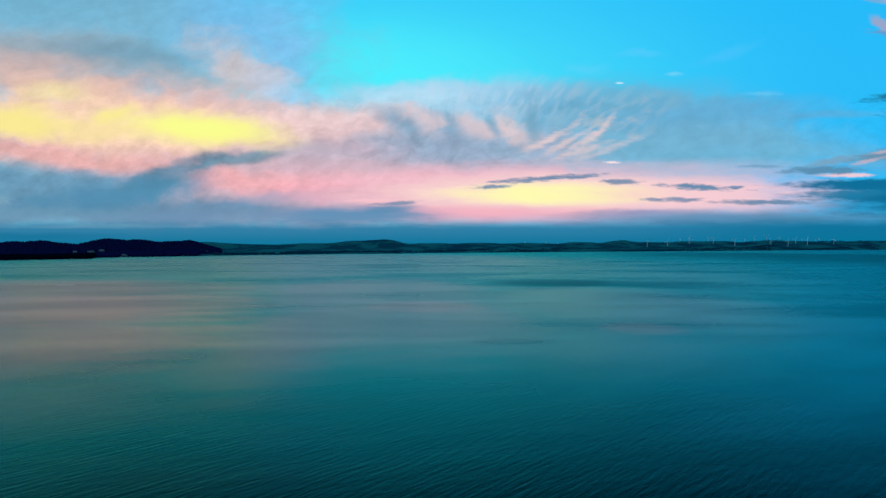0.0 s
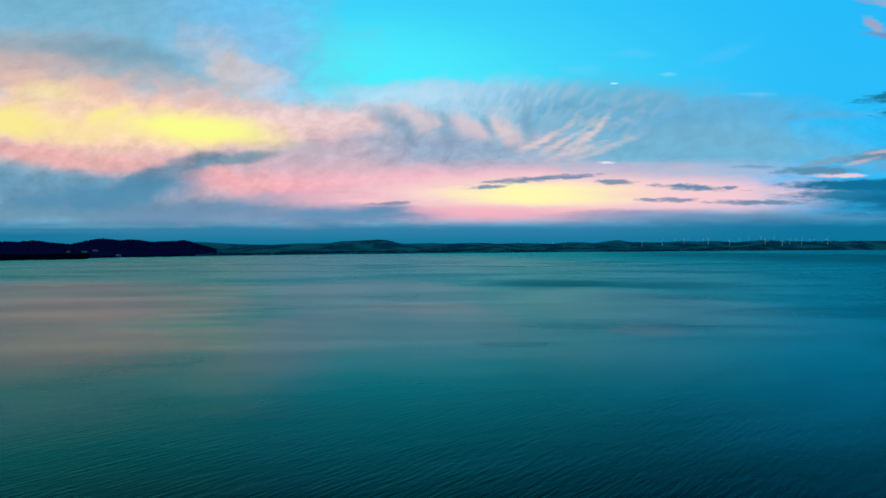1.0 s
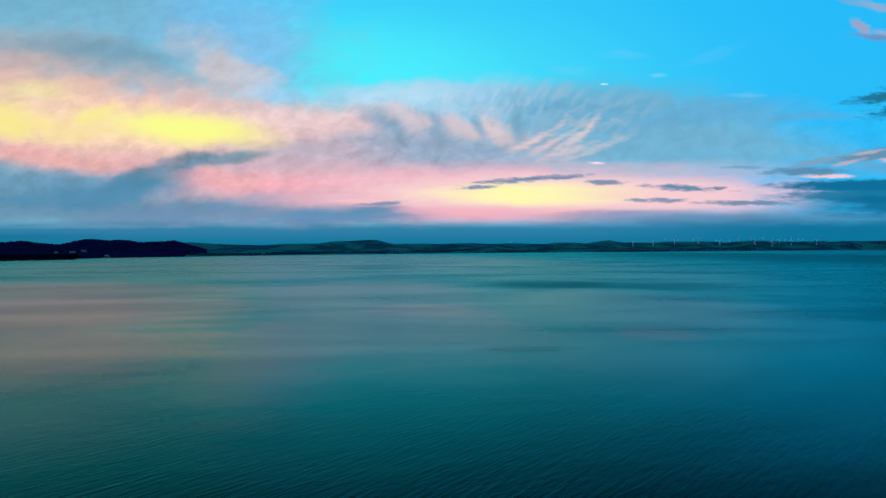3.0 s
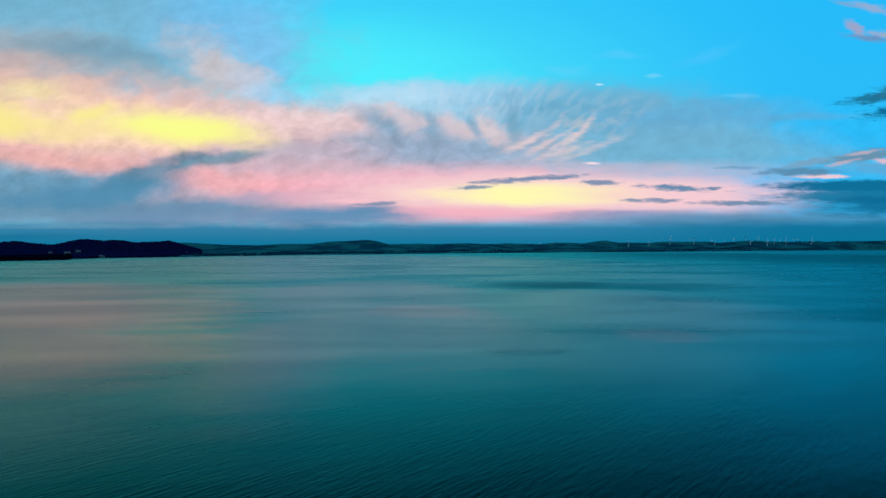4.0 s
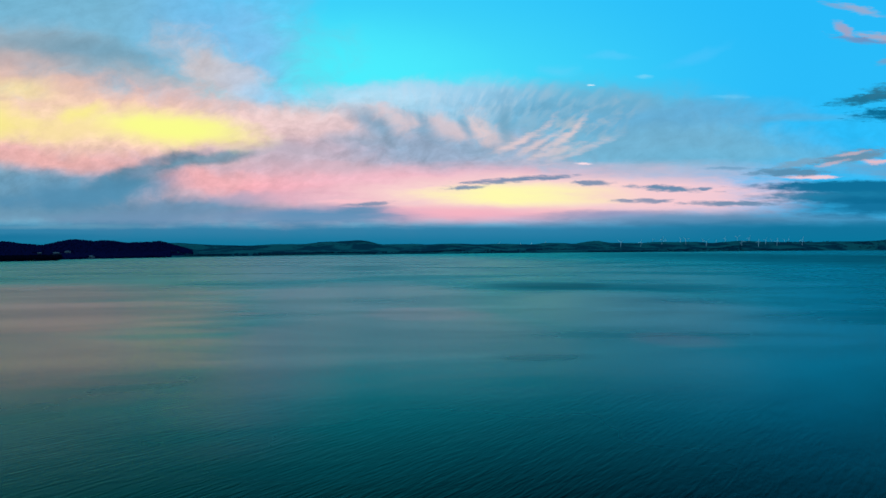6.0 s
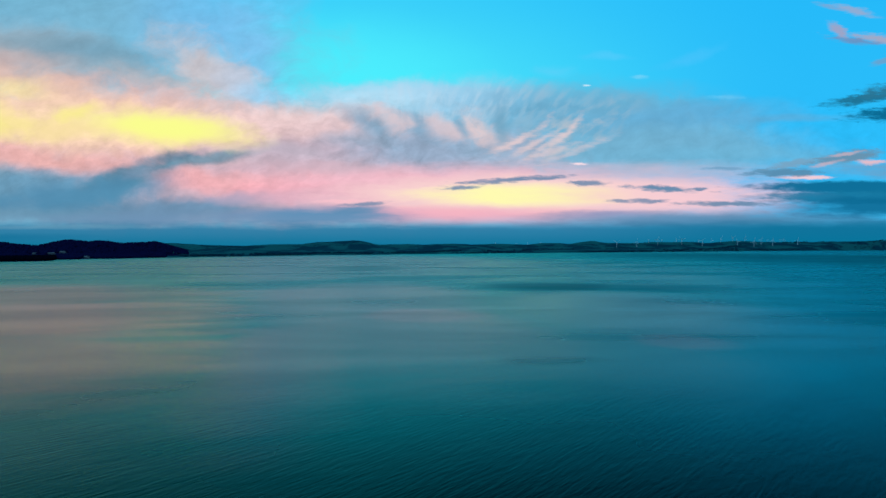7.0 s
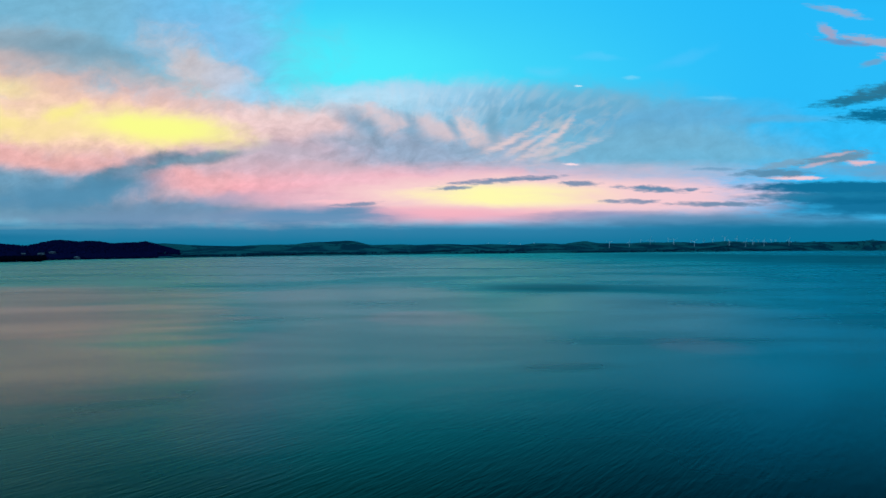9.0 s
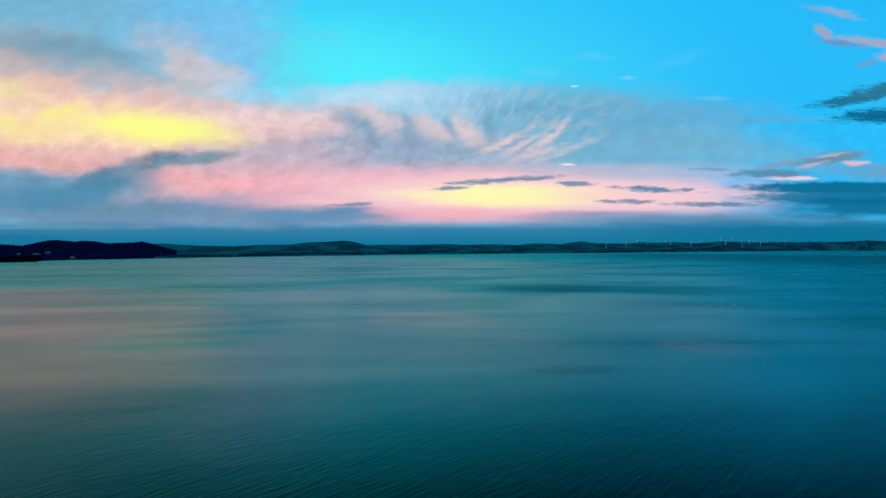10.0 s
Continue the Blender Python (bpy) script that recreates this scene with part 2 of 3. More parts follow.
cloud(27.57, 4.62, 5.58, 0.48, (140, 150, 190), 0.7, soft=0.8, grain="streak")
haze = sky.math("MULTIPLY_ADD", sky.math("SUBTRACT", GRAINS["streak"], 0.5), 1.4, v)
shade = sky.mix(sky.step(haze, 2.3, 4.0, 0.95, 0.0), shade, lin(44, 124, 164))
shade = sky.mix(sky.math("MULTIPLY", sky.step(u, 15.0, 55.0), sky.step(haze, 2.5, 5.0, 0.9, 0.0)), shade, lin(8, 114, 154))
shade = sky.mix(sky.step(v, 0.2, 2.6, 0.85, 0.0), shade, lin(6, 116, 154))
cloud(-48.13, 2.79, 10.36, 0.24, (104, 156, 184), 0.5, soft=0.8, grain="streak")
cloud(-57.69, 1.43, 9.56, 0.4, (16, 112, 152), 0.6, soft=0.9, grain="streak")
cloud(13.23, 9.4, 6.69, 0.32, (108, 138, 172), 0.9, lean=4, soft=0.6, rag=1.5, grain="wisp")
cloud(18.01, 9.72, 3.19, 0.32, (108, 138, 172), 0.8, lean=3, soft=0.6, rag=1.2, grain="wisp")
cloud(6.85, 8.29, 2.39, 0.24, (108, 138, 172), 0.9, lean=2, soft=0.6, rag=1.5, grain="wisp")
cloud(24.7, 9.0, 2.55, 0.36, (108, 138, 172), 0.9, rag=1.2, grain="wisp")
cloud(35.7, 8.29, 4.78, 0.36, (90, 136, 172), 0.95, lean=-3, soft=0.6, rag=1.5, grain="wisp")
cloud(41.12, 8.21, 0.96, 0.24, (108, 138, 172), 0.9, rag=1.0, grain="wisp")
cloud(33.15, 6.45, 2.39, 0.32, (108, 138, 172), 0.85, soft=0.6, rag=1.3, grain="wisp")
cloud(29.16, 6.53, 1.43, 0.2, (108, 138, 172), 0.8, soft=0.6, rag=1.3, grain="wisp")
cloud(45.1, 6.14, 6.37, 0.32, (96, 136, 170), 0.9, soft=0.6, rag=1.3, grain="wisp")
cloud(-6.69, 5.98, 3.03, 0.24, (108, 138, 172), 0.85, lean=4, soft=0.6, rag=1.0, grain="wisp")
cloud(-9.88, 6.37, 3.19, 0.24, (250, 196, 206), 0.8, soft=0.6, rag=1.0, grain="wisp")
cloud(44.3, 11.16, 2.87, 0.24, (110, 160, 196), 0.8, soft=0.6, rag=1.0, grain="wisp")
cloud(48.29, 10.36, 1.59, 0.2, (105, 155, 192), 0.8, soft=0.6, rag=1.0, grain="wisp")
cloud(23.59, 11.71, 0.96, 0.16, (255, 225, 232), 0.95, soft=0.6, rag=0.8, grain="wisp")
cloud(24.78, 22.79, 0.56, 0.12, (205, 235, 250), 0.9, soft=0.6, rag=0.8, grain="wisp")
cloud(32.35, 24.06, 0.96, 0.24, (120, 212, 248), 0.7, soft=0.8, rag=0.8, grain="wisp")
cloud(20.4, 25.18, 2.39, 0.64, (100, 208, 248), 0.5, soft=0.9, rag=0.8)
cloud(27.57, 26.93, 2.07, 0.48, (90, 204, 252), 0.5, soft=0.9, rag=0.8)
cloud(39.52, 27.17, 3.98, 0.64, (78, 196, 252), 0.5, lean=18, soft=0.9, rag=0.8)
cloud(44.7, 21.35, 2.07, 0.24, (128, 208, 244), 0.35, soft=0.8, rag=0.8, grain="wisp")
cloud(66.11, 8.53, 17.13, 0.88, (12, 108, 150), 0.97, soft=0.3, rag=0.45, grain="wisp")
cloud(65.25, 7.12, 15.14, 0.88, (22, 118, 158), 0.92, soft=0.35, rag=0.5, grain="wisp")
cloud(73.87, 5.83, 18.33, 1.43, (10, 104, 146), 0.9, rag=0.8, grain="streak")
cloud(80.82, 11.02, 18.33, 1.12, (112, 160, 196), 0.9, soft=0.6, rag=0.8, grain="streak")
cloud(56.3, 9.96, 3.67, 0.28, (244, 206, 214), 0.95, rag=0.9, grain="wisp")
cloud(53.2, 10.6, 4.6, 0.55, (88, 140, 174), 0.95, rag=1.2, grain="wisp")
cloud(54.6, 11.9, 3.4, 0.5, (120, 164, 194), 0.9, lean=10, soft=0.6, rag=1.2, grain="wisp")
cloud(62.69, 12.89, 4.62, 0.8, (104, 146, 174), 0.97, lean=8, rag=1.3, grain="wisp")
cloud(62.26, 13.3, 2.39, 0.24, (214, 186, 196), 0.6, lean=8, soft=0.6, rag=1.2, grain="wisp")
cloud(59.44, 11.88, 1.91, 0.24, (196, 178, 194), 0.8, lean=14, soft=0.6, rag=1.2, grain="wisp")
cloud(65.94, 12.17, 1.91, 0.32, (228, 190, 200), 0.95, soft=0.6, rag=1.2, grain="wisp")
cloud(66.11, 21.51, 6.06, 0.72, (30, 112, 146), 0.97, lean=10, rag=1.3, grain="wisp")
cloud(70.41, 22.89, 5.58, 0.96, (44, 118, 150), 0.95, lean=10, rag=1.3, grain="wisp")
cloud(70.41, 19.16, 6.37, 0.96, (8, 102, 142), 0.97, lean=3, rag=1.3, grain="wisp")
cloud(69.12, 29.67, 6.06, 0.56, (168, 168, 192), 0.9, lean=-6, soft=0.6, rag=1.3, grain="wisp")
cloud(63.54, 29.57, 3.19, 0.4, (110, 140, 184), 0.8, lean=-6, soft=0.6, rag=1.2, grain="wisp")
cloud(61.23, 31.02, 1.59, 0.72, (160, 164, 196), 0.9, lean=-30, soft=0.6, rag=1.2, grain="wisp")
cloud(63.37, 33.95, 2.87, 0.48, (152, 172, 206), 0.85, lean=-12, soft=0.6, rag=1.2, grain="wisp")
cloud(59.61, 34.45, 1.91, 0.32, (120, 170, 215), 0.8, lean=-12, soft=0.6, rag=1.2, grain="wisp")
cloud(71.7, 27.72, 2.07, 0.72, (192, 160, 182), 0.9, soft=0.6, rag=1.2, grain="wisp")
cloud(67.83, 26.67, 1.59, 0.4, (110, 160, 200), 0.8, lean=15, soft=0.6, rag=1.2, grain="wisp")

# the air beyond the field of clouds
rest = sky.mix(0.75, air, lin(122, 186, 230))
shade = sky.mix(sky.step(dy, 0.25, 0.6), rest, shade)
back = sky.node("ShaderNodeBackground")
sky.put(shade, back.inputs["Color"])
back.inputs["Strength"].default_value = 1.0
sky.put(back.outputs[0], sky.node("ShaderNodeOutputWorld").inputs["Surface"])


# ---- materials ----
def material(name):
    m = bpy.data.materials.new(name)
    m.use_nodes = True
    g = Graph(m.node_tree)
    bsdf = g.node("ShaderNodeBsdfPrincipled")
    g.put(bsdf.outputs[0], g.node("ShaderNodeOutputMaterial").inputs["Surface"])
    return m, g, bsdf


def where(g):
    return g.node("ShaderNodeTexCoord").outputs["Object"]


# Calm water with painted reflection tint, and gusts on the lake: place, half width, half length, amount.
CALM_TINTS = [(-175, 273, 106, 108, 0.80), (-123, 195, 77, 96, 0.90), (-78, 125, 48, 47, 0.80), (-54, 82, 28, 23, 0.30), (-30, 140, 17, 57, 0.55), (-24, 280, 54, 129, 0.50), (-10, 176, 40, 69, 0.55), (49, 228, 54, 96, 0.38), (26, 138, 27, 43, 0.28), (46, 151, 11, 15, 0.60), (-140, 900, 316, 662, 0.42), (-5, 206, 25, 27, 0.70)]
# The last and widest gust is added to dim reflections far right.
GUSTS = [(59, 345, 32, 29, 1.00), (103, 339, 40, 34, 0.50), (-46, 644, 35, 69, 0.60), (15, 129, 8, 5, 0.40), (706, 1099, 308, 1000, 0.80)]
# Green patch painted into the body colour, in place of reflected sky.
REFLECTED_GREEN = [(-40, 74, 34, 30, 1.00)]


def water_material():
    m = bpy.data.materials.new("lake_water")
    m.use_nodes = True
    g = Graph(m.node_tree)
    p = where(g)
    # wind lanes: long patches of ruffled and of smoother water
    lanes = g.noise(g.mapping(p, turn=6, scale=(120, 55, 1), kind="TEXTURE"), detail=4.0, rough=0.55, distort=0.5)[0]
    fine = g.noise(g.mapping(p, turn=9, scale=(30, 9, 1), kind="TEXTURE"), detail=5.0, rough=0.6)[0]
    ragged = g.math("ADD", g.math("MULTIPLY_ADD", lanes, 0.6, -0.3), g.math("MULTIPLY_ADD", fine, 0.7, -0.35))

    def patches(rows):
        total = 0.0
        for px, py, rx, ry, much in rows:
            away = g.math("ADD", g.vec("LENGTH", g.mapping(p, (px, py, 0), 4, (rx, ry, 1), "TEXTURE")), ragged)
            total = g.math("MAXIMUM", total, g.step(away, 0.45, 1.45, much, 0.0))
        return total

    calm_tint, gust = patches(CALM_TINTS), patches(GUSTS)
    ruffle = g.math("SUBTRACT", g.math("ADD", g.step(lanes, 0.25, 0.75), gust), g.math("MULTIPLY", calm_tint, 0.35))
    ruffle = g.step(ruffle, -0.5, 2.0)
    # small waves in long crests, with chop over them; the wind drops towards the far shore
    crests = g.noise(g.mapping(p, turn=53, scale=(3.0, 0.52, 1), kind="TEXTURE"), detail=2.0, rough=0.5, distort=0.25)[0]
    chop = g.noise(g.mapping(p, turn=62, scale=(0.5, 0.22, 1), kind="TEXTURE"), detail=3.0, rough=0.6)[0]
    swell = g.noise(g.mapping(p, turn=44, scale=(24, 8, 1), kind="TEXTURE"), detail=2.0)[0]
    h = g.math("MULTIPLY_ADD", chop, 0.005, g.math("MULTIPLY", crests, 0.038))
    h = g.math("MULTIPLY_ADD", swell, 0.05, h)
    bump = g.node("ShaderNodeBump")
    bump.inputs["Distance"].default_value = 1.0
    g.put(g.step(g.vec("LENGTH", p), 50.0, 240.0, 1.0, 0.03), bump.inputs["Strength"])
    g.put(h, bump.inputs["Height"])
    body = g.node("ShaderNodeBsdfDiffuse")
    silt = g.noise(g.mapping(p, scale=(0.006, 0.01, 1)), detail=3.0)[0]
    murk = g.mix(silt, (0.0, 0.004, 0.006), (0.001, 0.007, 0.008))
    g.put(g.mix(patches(REFLECTED_GREEN), murk, (0.001, 0.026, 0.013)), body.inputs["Color"])
    gloss = g.node("ShaderNodeBsdfGlossy")
    # reflection colour painted: red cut to teal, let through in the calm patches
    g.put(g.mix(calm_tint, (0.06, 0.97, 0.96), (1.0, 0.88, 0.88)), gloss.inputs["Color"])
    g.put(g.math("MULTIPLY_ADD", ruffle, 0.18, 0.20), gloss.inputs["Roughness"])
    fresnel = g.node("ShaderNodeFresnel")
    fresnel.inputs["IOR"].default_value = 1.33
    for n in (body, gloss, fresnel):
        g.put(bump.outputs[0], n.inputs["Normal"])
    # rough water mirrors less at a glancing look, as its waves stand in the way
    f = fresnel.outputs[0]
    much = g.math("TANH", g.math("MULTIPLY_ADD", f, 2.9, -0.30))
    much = g.math("MULTIPLY", much, g.math("MULTIPLY_ADD", ruffle, -0.28, 0.555), clamp=True)
    both = g.node("ShaderNodeMixShader")
    g.put(much, both.inputs[0])
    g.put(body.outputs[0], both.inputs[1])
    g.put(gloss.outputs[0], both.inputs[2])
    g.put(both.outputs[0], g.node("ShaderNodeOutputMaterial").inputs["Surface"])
    return m


def land_material():
    m, g, b = material("hazed_pasture_and_scrub")
    p = where(g)
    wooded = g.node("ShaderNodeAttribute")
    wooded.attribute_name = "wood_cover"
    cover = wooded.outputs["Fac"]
    big = g.noise(g.mapping(p, scale=(0.009, 0.005, 0.02)), detail=7.0, rough=0.65)[0]
    small = g.noise(p, scale=0.05, detail=4.0)[0]
    # grass and scrub lifted towards teal: aerial haze painted into their colour
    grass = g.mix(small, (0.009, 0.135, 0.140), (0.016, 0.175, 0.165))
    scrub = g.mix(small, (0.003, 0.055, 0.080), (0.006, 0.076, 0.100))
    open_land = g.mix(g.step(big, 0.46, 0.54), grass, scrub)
    # wooded ground darkened and tinted navy to match the hazed trees on it
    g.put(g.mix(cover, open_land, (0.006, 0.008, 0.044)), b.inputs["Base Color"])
    b.inputs["Roughness"].default_value, b.inputs["Specular IOR Level"].default_value = 0.95, 0.0
    return m


def plain_material(name, one, two, scale, rough=0.6, shine=0.5):
    m, g, b = material(name)
    g.put(g.mix(g.noise(where(g), scale=scale, detail=5.0)[0], one, two), b.inputs["Base Color"])
    b.inputs["Roughness"].default_value, b.inputs["Specular IOR Level"].default_value = rough, shine
    return m


WATER = water_material()
LAND = land_material()
# hill trees: dark, with a navy haze put into the colour
FOLIAGE = plain_material("navy_hazed_foliage", (0.004, 0.006, 0.040), (0.008, 0.011, 0.052), 0.02, 0.9, 0.0)
# headland trees: the same foliage near black, without the haze tint
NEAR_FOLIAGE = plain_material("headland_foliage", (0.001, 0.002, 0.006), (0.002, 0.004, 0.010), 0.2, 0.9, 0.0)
# far trees: the haze of distance is mixed into the base colour
HAZY_FOLIAGE = plain_material("haze_tinted_foliage", (0.003, 0.042, 0.070), (0.006, 0.060, 0.090), 0.05, 0.9, 0.0)
PAINT = plain_material("white_turbine_paint", (0.76, 0.84, 0.86), (0.80, 0.87, 0.88), 0.3, 0.4)
PLASTER = plain_material("pale_plaster", (0.09, 0.11, 0.13), (0.14, 0.16, 0.18), 0.6, 0.85)
ROOFING = plain_material("grey_sheet_roof", (0.07, 0.09, 0.10), (0.11, 0.13, 0.14), 0.8, 0.5)
GLAZING = plain_material("dark_glazing", (0.02, 0.03, 0.03), (0.04, 0.05, 0.05), 1.0, 0.1)


def part(name, bm, mat, parent=None, label=""):
    mesh = bpy.data.meshes.new(name)
    bm.to_mesh(mesh)
    bm.free()
    mesh.materials.append(mat)
    ob = new(name, mesh)
    ob.parent = parent
    return tagged(ob, label)


def mesh_object(name, verts, faces, mat, smooth=True):
    mesh = bpy.data.meshes.new(name)
    mesh.from_pydata(verts, [], faces)
    mesh.materials.append(mat)
    mesh.polygons.foreach_set("use_smooth", [smooth] * len(mesh.polygons))
    mesh.update()
    return new(name, mesh)


# ---- the lake and the land round it ----
def shore(turn):
    """The way ahead, in metres, to the waterline, at so many hundredths to the right."""
    return np.interp(turn, [-94.34, -70.44, -62.47, -49.32, -49.08, -44.14, -38.57, -30.6, -22.63, -14.66, -6.69, 1.27, 9.24, 17.21, 25.18, 33.15, 41.12, 49.08, 57.05, 62.47, 72.99], [753, 852, 886, 1004, 1076, 1158, 1221, 1345, 1457, 1591, 1698, 1882, 2017, 2172, 2329, 2510, 2722, 3012, 3274, 3475, 3765])


RIDGES = []


def ridge(way, deep, *tops):
    """A range of hills: its way ahead and half depth in metres; tops: hundredths to the right and height over the lake."""
    RIDGES.append((way, deep, [a for a, _ in tops], [b for _, b in tops]))


ridge(2100, 450, (-102.31, 37.1), (-82.39, 37.1), (-70.44, 30.5), (-62.47, 26.2), (-60.48, 31.6), (-58.49, 29.5), (-56.25, 33.8), (-54.1, 27.3), (-51.31, 21.8), (-49.72, 26.2), (-48.13, 33.8), (-46.93, 36.6), (-44.3, 31.6), (-42.95, 35.3), (-41.59, 33.2), (-40.16, 27.3), (-36.97, 29.5), (-35.38, 32.3), (-34.42, 27.3), (-32.19, 14.7), (-29.8, -0.4), (-27.41, -22.2))
ridge(2900, 300, (-46.53, 8.8), (-35.38, 31.9), (-32.99, 35.3), (-30.6, 30.7), (-27.41, 26.1), (-23.43, 23.8), (-21.04, 27.2), (-15.46, 30.7), (-13.07, 38.8), (-10.68, 41.1), (-8.13, 45.3), (-6.69, 40.0), (-5.1, 28.4), (-1.91, 28.4), (-0.72, 30.7), (1.27, 27.2), (3.67, 30.7), (6.06, 31.2), (8.05, 28.4), (9.64, 22.6), (14.02, 8.8))
ridge(3800, 380, (-1.91, 9.5), (7.65, 30.7), (12.03, 35.3), (16.02, 30.7), (18.01, 38.3), (20.8, 38.3), (21.99, 33.7), (24.38, 47.4), (25.58, 48.9), (26.77, 41.3), (29.16, 38.3), (31.55, 38.3), (33.94, 44.3), (36.33, 41.3), (38.33, 45.9), (40.32, 42.8), (41.91, 38.3), (45.1, 48.9), (47.49, 47.4), (52.27, 41.3), (57.05, 44.3), (62.47, 47.4), (67.41, 54.0), (71.39, 45.9), (80.96, 42.8))
ridge(2300, 160, (-38.57, -11.3), (-30.6, 3.3), (-25.02, 8.8), (-17.85, 7.0), (-11.47, 12.5), (-5.1, 7.0), (1.27, 5.2), (7.65, 8.8), (14.02, -0.3), (17.21, -26.0))


def land_height(x, y):
    """The ground over the lake's level; arrays of metres."""
    turn = 100 * x / np.maximum(y, 150.0)
    edge = shore(turn)
    in_front = y > 150.0
    away = np.where(in_front, y - edge, np.hypot(x, y) - 2200.0)
    z = np.clip(away * 0.02, -6.0, 1.2) + np.clip(away - 60, 0, 3000) * 0.002
    for way, deep, us, tops in RIDGES:
        crest = sum(np.interp(turn + k, us, tops) for k in (-0.4, -0.2, 0, 0.2, 0.4)) / 5
        bump = np.exp(-(((y - way) / deep) ** 2)) * np.clip(away / 80, 0, 1)
        z = np.maximum(z, np.where(in_front & (away > 0), crest * bump, -9))
    return z


def rough_ground(x, y, z):
    wild = noise.fractal(Vector((x * 0.010, y * 0.006, 3.0)), 1.0, 2.0, 4)
    return z + wild * min(max(z - 1.0, 0.0) * 0.08, 1.8)


turns = np.concatenate([np.radians(np.arange(-38, 40.01, 0.09)), np.radians(np.arange(43, 320, 4.0))])
rings = np.concatenate([np.linspace(700, 4300, 130), np.geomspace(4400, 7500, 14)])
verts, faces = [], []
grid_x = np.sin(turns)[:, None] * rings[None, :]
grid_y = np.cos(turns)[:, None] * rings[None, :]
grid_z = land_height(grid_x, grid_y)
n_t, n_r = grid_x.shape
for i in range(n_t):
    for j in range(n_r):
        gx, gy, gz = float(grid_x[i, j]), float(grid_y[i, j]), float(grid_z[i, j])
        verts.append((gx, gy, rough_ground(gx, gy, gz) if gz > 1.0 else gz))
for i in range(n_t):
    k = (i + 1) % n_t
    for j in range(n_r - 1):
        faces.append((i * n_r + j, k * n_r + j, k * n_r + j + 1, i * n_r + j + 1))
# the lake's bed closes the sheet in the middle
verts.append((0.0, 0.0, -6.0))
for i in range(n_t):
    faces.append((len(verts) - 1, ((i + 1) % n_t) * n_r, i * n_r))
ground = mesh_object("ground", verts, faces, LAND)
tagged(ground, "hazed teal-green pasture and wooded hills round the lake", "ground", kind="structure")
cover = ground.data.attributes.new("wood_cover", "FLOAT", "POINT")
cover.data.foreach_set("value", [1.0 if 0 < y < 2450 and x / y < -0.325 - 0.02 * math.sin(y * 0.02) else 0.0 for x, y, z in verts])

verts, faces = [(0.0, 0.0, 0.0)], []
lake_rings = np.geomspace(4, 7000, 40)
for j, r in enumerate(lake_rings):
    for i in range(96):
        a = i * math.tau / 96
        verts.append((r * math.sin(a), r * math.cos(a), 0.0))
for i in range(96):
    k = (i + 1) % 96
    faces.append((0, 1 + k, 1 + i))
    for j in range(len(lake_rings) - 1):
        faces.append((1 + j * 96 + i, 1 + j * 96 + k, 1 + (j + 1) * 96 + k, 1 + (j + 1) * 96 + i))
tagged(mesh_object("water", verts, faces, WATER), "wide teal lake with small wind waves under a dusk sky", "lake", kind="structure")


# ---- woods on the hills and along the shore ----
def ground_at(x, y):
    z = float(land_height(np.array([x]), np.array([y]))[0])
    return rough_ground(x, y, z) if z > 1.0 else z


BALL = bmesh.new()
bmesh.ops.create_icosphere(BALL, subdivisions=1, radius=1.0)
BALL_V = [v.co.copy() for v in BALL.verts]
BALL_F = [[v.index for v in f.verts] for f in BALL.faces]
BALL.free()
chance = random.Random(7)
wood_v, wood_f = [], []


def clump(x, y, z, size):
    if z < 0.3:
        return
    n = len(wood_v)
    for co in BALL_V:
        k = size * chance.uniform(0.7, 1.25)
        wood_v.append((x + co.x * k, y + co.y * k, z + size * 0.6 + co.z * k * 0.85))
    wood_f.extend([[n + i for i in f] for f in BALL_F])


CLEARINGS = [(-49.3, 1470), (-51.6, 1490), (-44.6, 1180), (-47.8, 1520)]     # open ground before the houses


def wood(count, u_from, u_to, y_from, y_to, size, thin=0.0):
    """Trees over a stretch of land; y is counted from the waterline. thin: how patchy the wood is."""
    spots = []
    for _ in range(count):
        wu, wy = chance.uniform(u_from, u_to), chance.uniform(y_from, y_to)
        y = float(shore(wu)) + wy
        x = wu / 100 * y
        if thin and noise.noise(Vector((x * 0.008, y * 0.004, 9.0))) + chance.uniform(-0.15, 0.15) < thin - 0.5:
            continue
        if any(abs(wu - hu) < 0.9 and -160 < y - hy < 15 for hu, hy in CLEARINGS):
            continue
        spots.append((x, y))
    if not spots:
        return
    xs, ys = np.array(spots).T
    for x, y, z in zip(xs, ys, land_height(xs, ys)):
        clump(x, y, rough_ground(x, y, z) if z > 1.0 else z, size * chance.uniform(0.6, 1.3))


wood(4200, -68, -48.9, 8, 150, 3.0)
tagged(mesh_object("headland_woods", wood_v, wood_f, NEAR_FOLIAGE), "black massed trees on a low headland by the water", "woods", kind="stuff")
wood_v, wood_f = [], []
wood(7000, -66, -31, 250, 1050, 2.6)
wood(1800, -48.4, -34, 12, 260, 2.4)
tagged(mesh_object("far_woods", wood_v, wood_f, FOLIAGE), "dark navy haze-tinted trees massed on wooded hills above the shore", "woods", kind="stuff")
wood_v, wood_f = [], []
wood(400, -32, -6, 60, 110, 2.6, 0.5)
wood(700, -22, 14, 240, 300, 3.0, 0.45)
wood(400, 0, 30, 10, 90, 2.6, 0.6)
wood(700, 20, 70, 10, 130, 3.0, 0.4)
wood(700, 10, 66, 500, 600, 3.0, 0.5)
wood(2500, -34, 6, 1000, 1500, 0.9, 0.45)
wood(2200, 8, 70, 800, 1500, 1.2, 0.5)
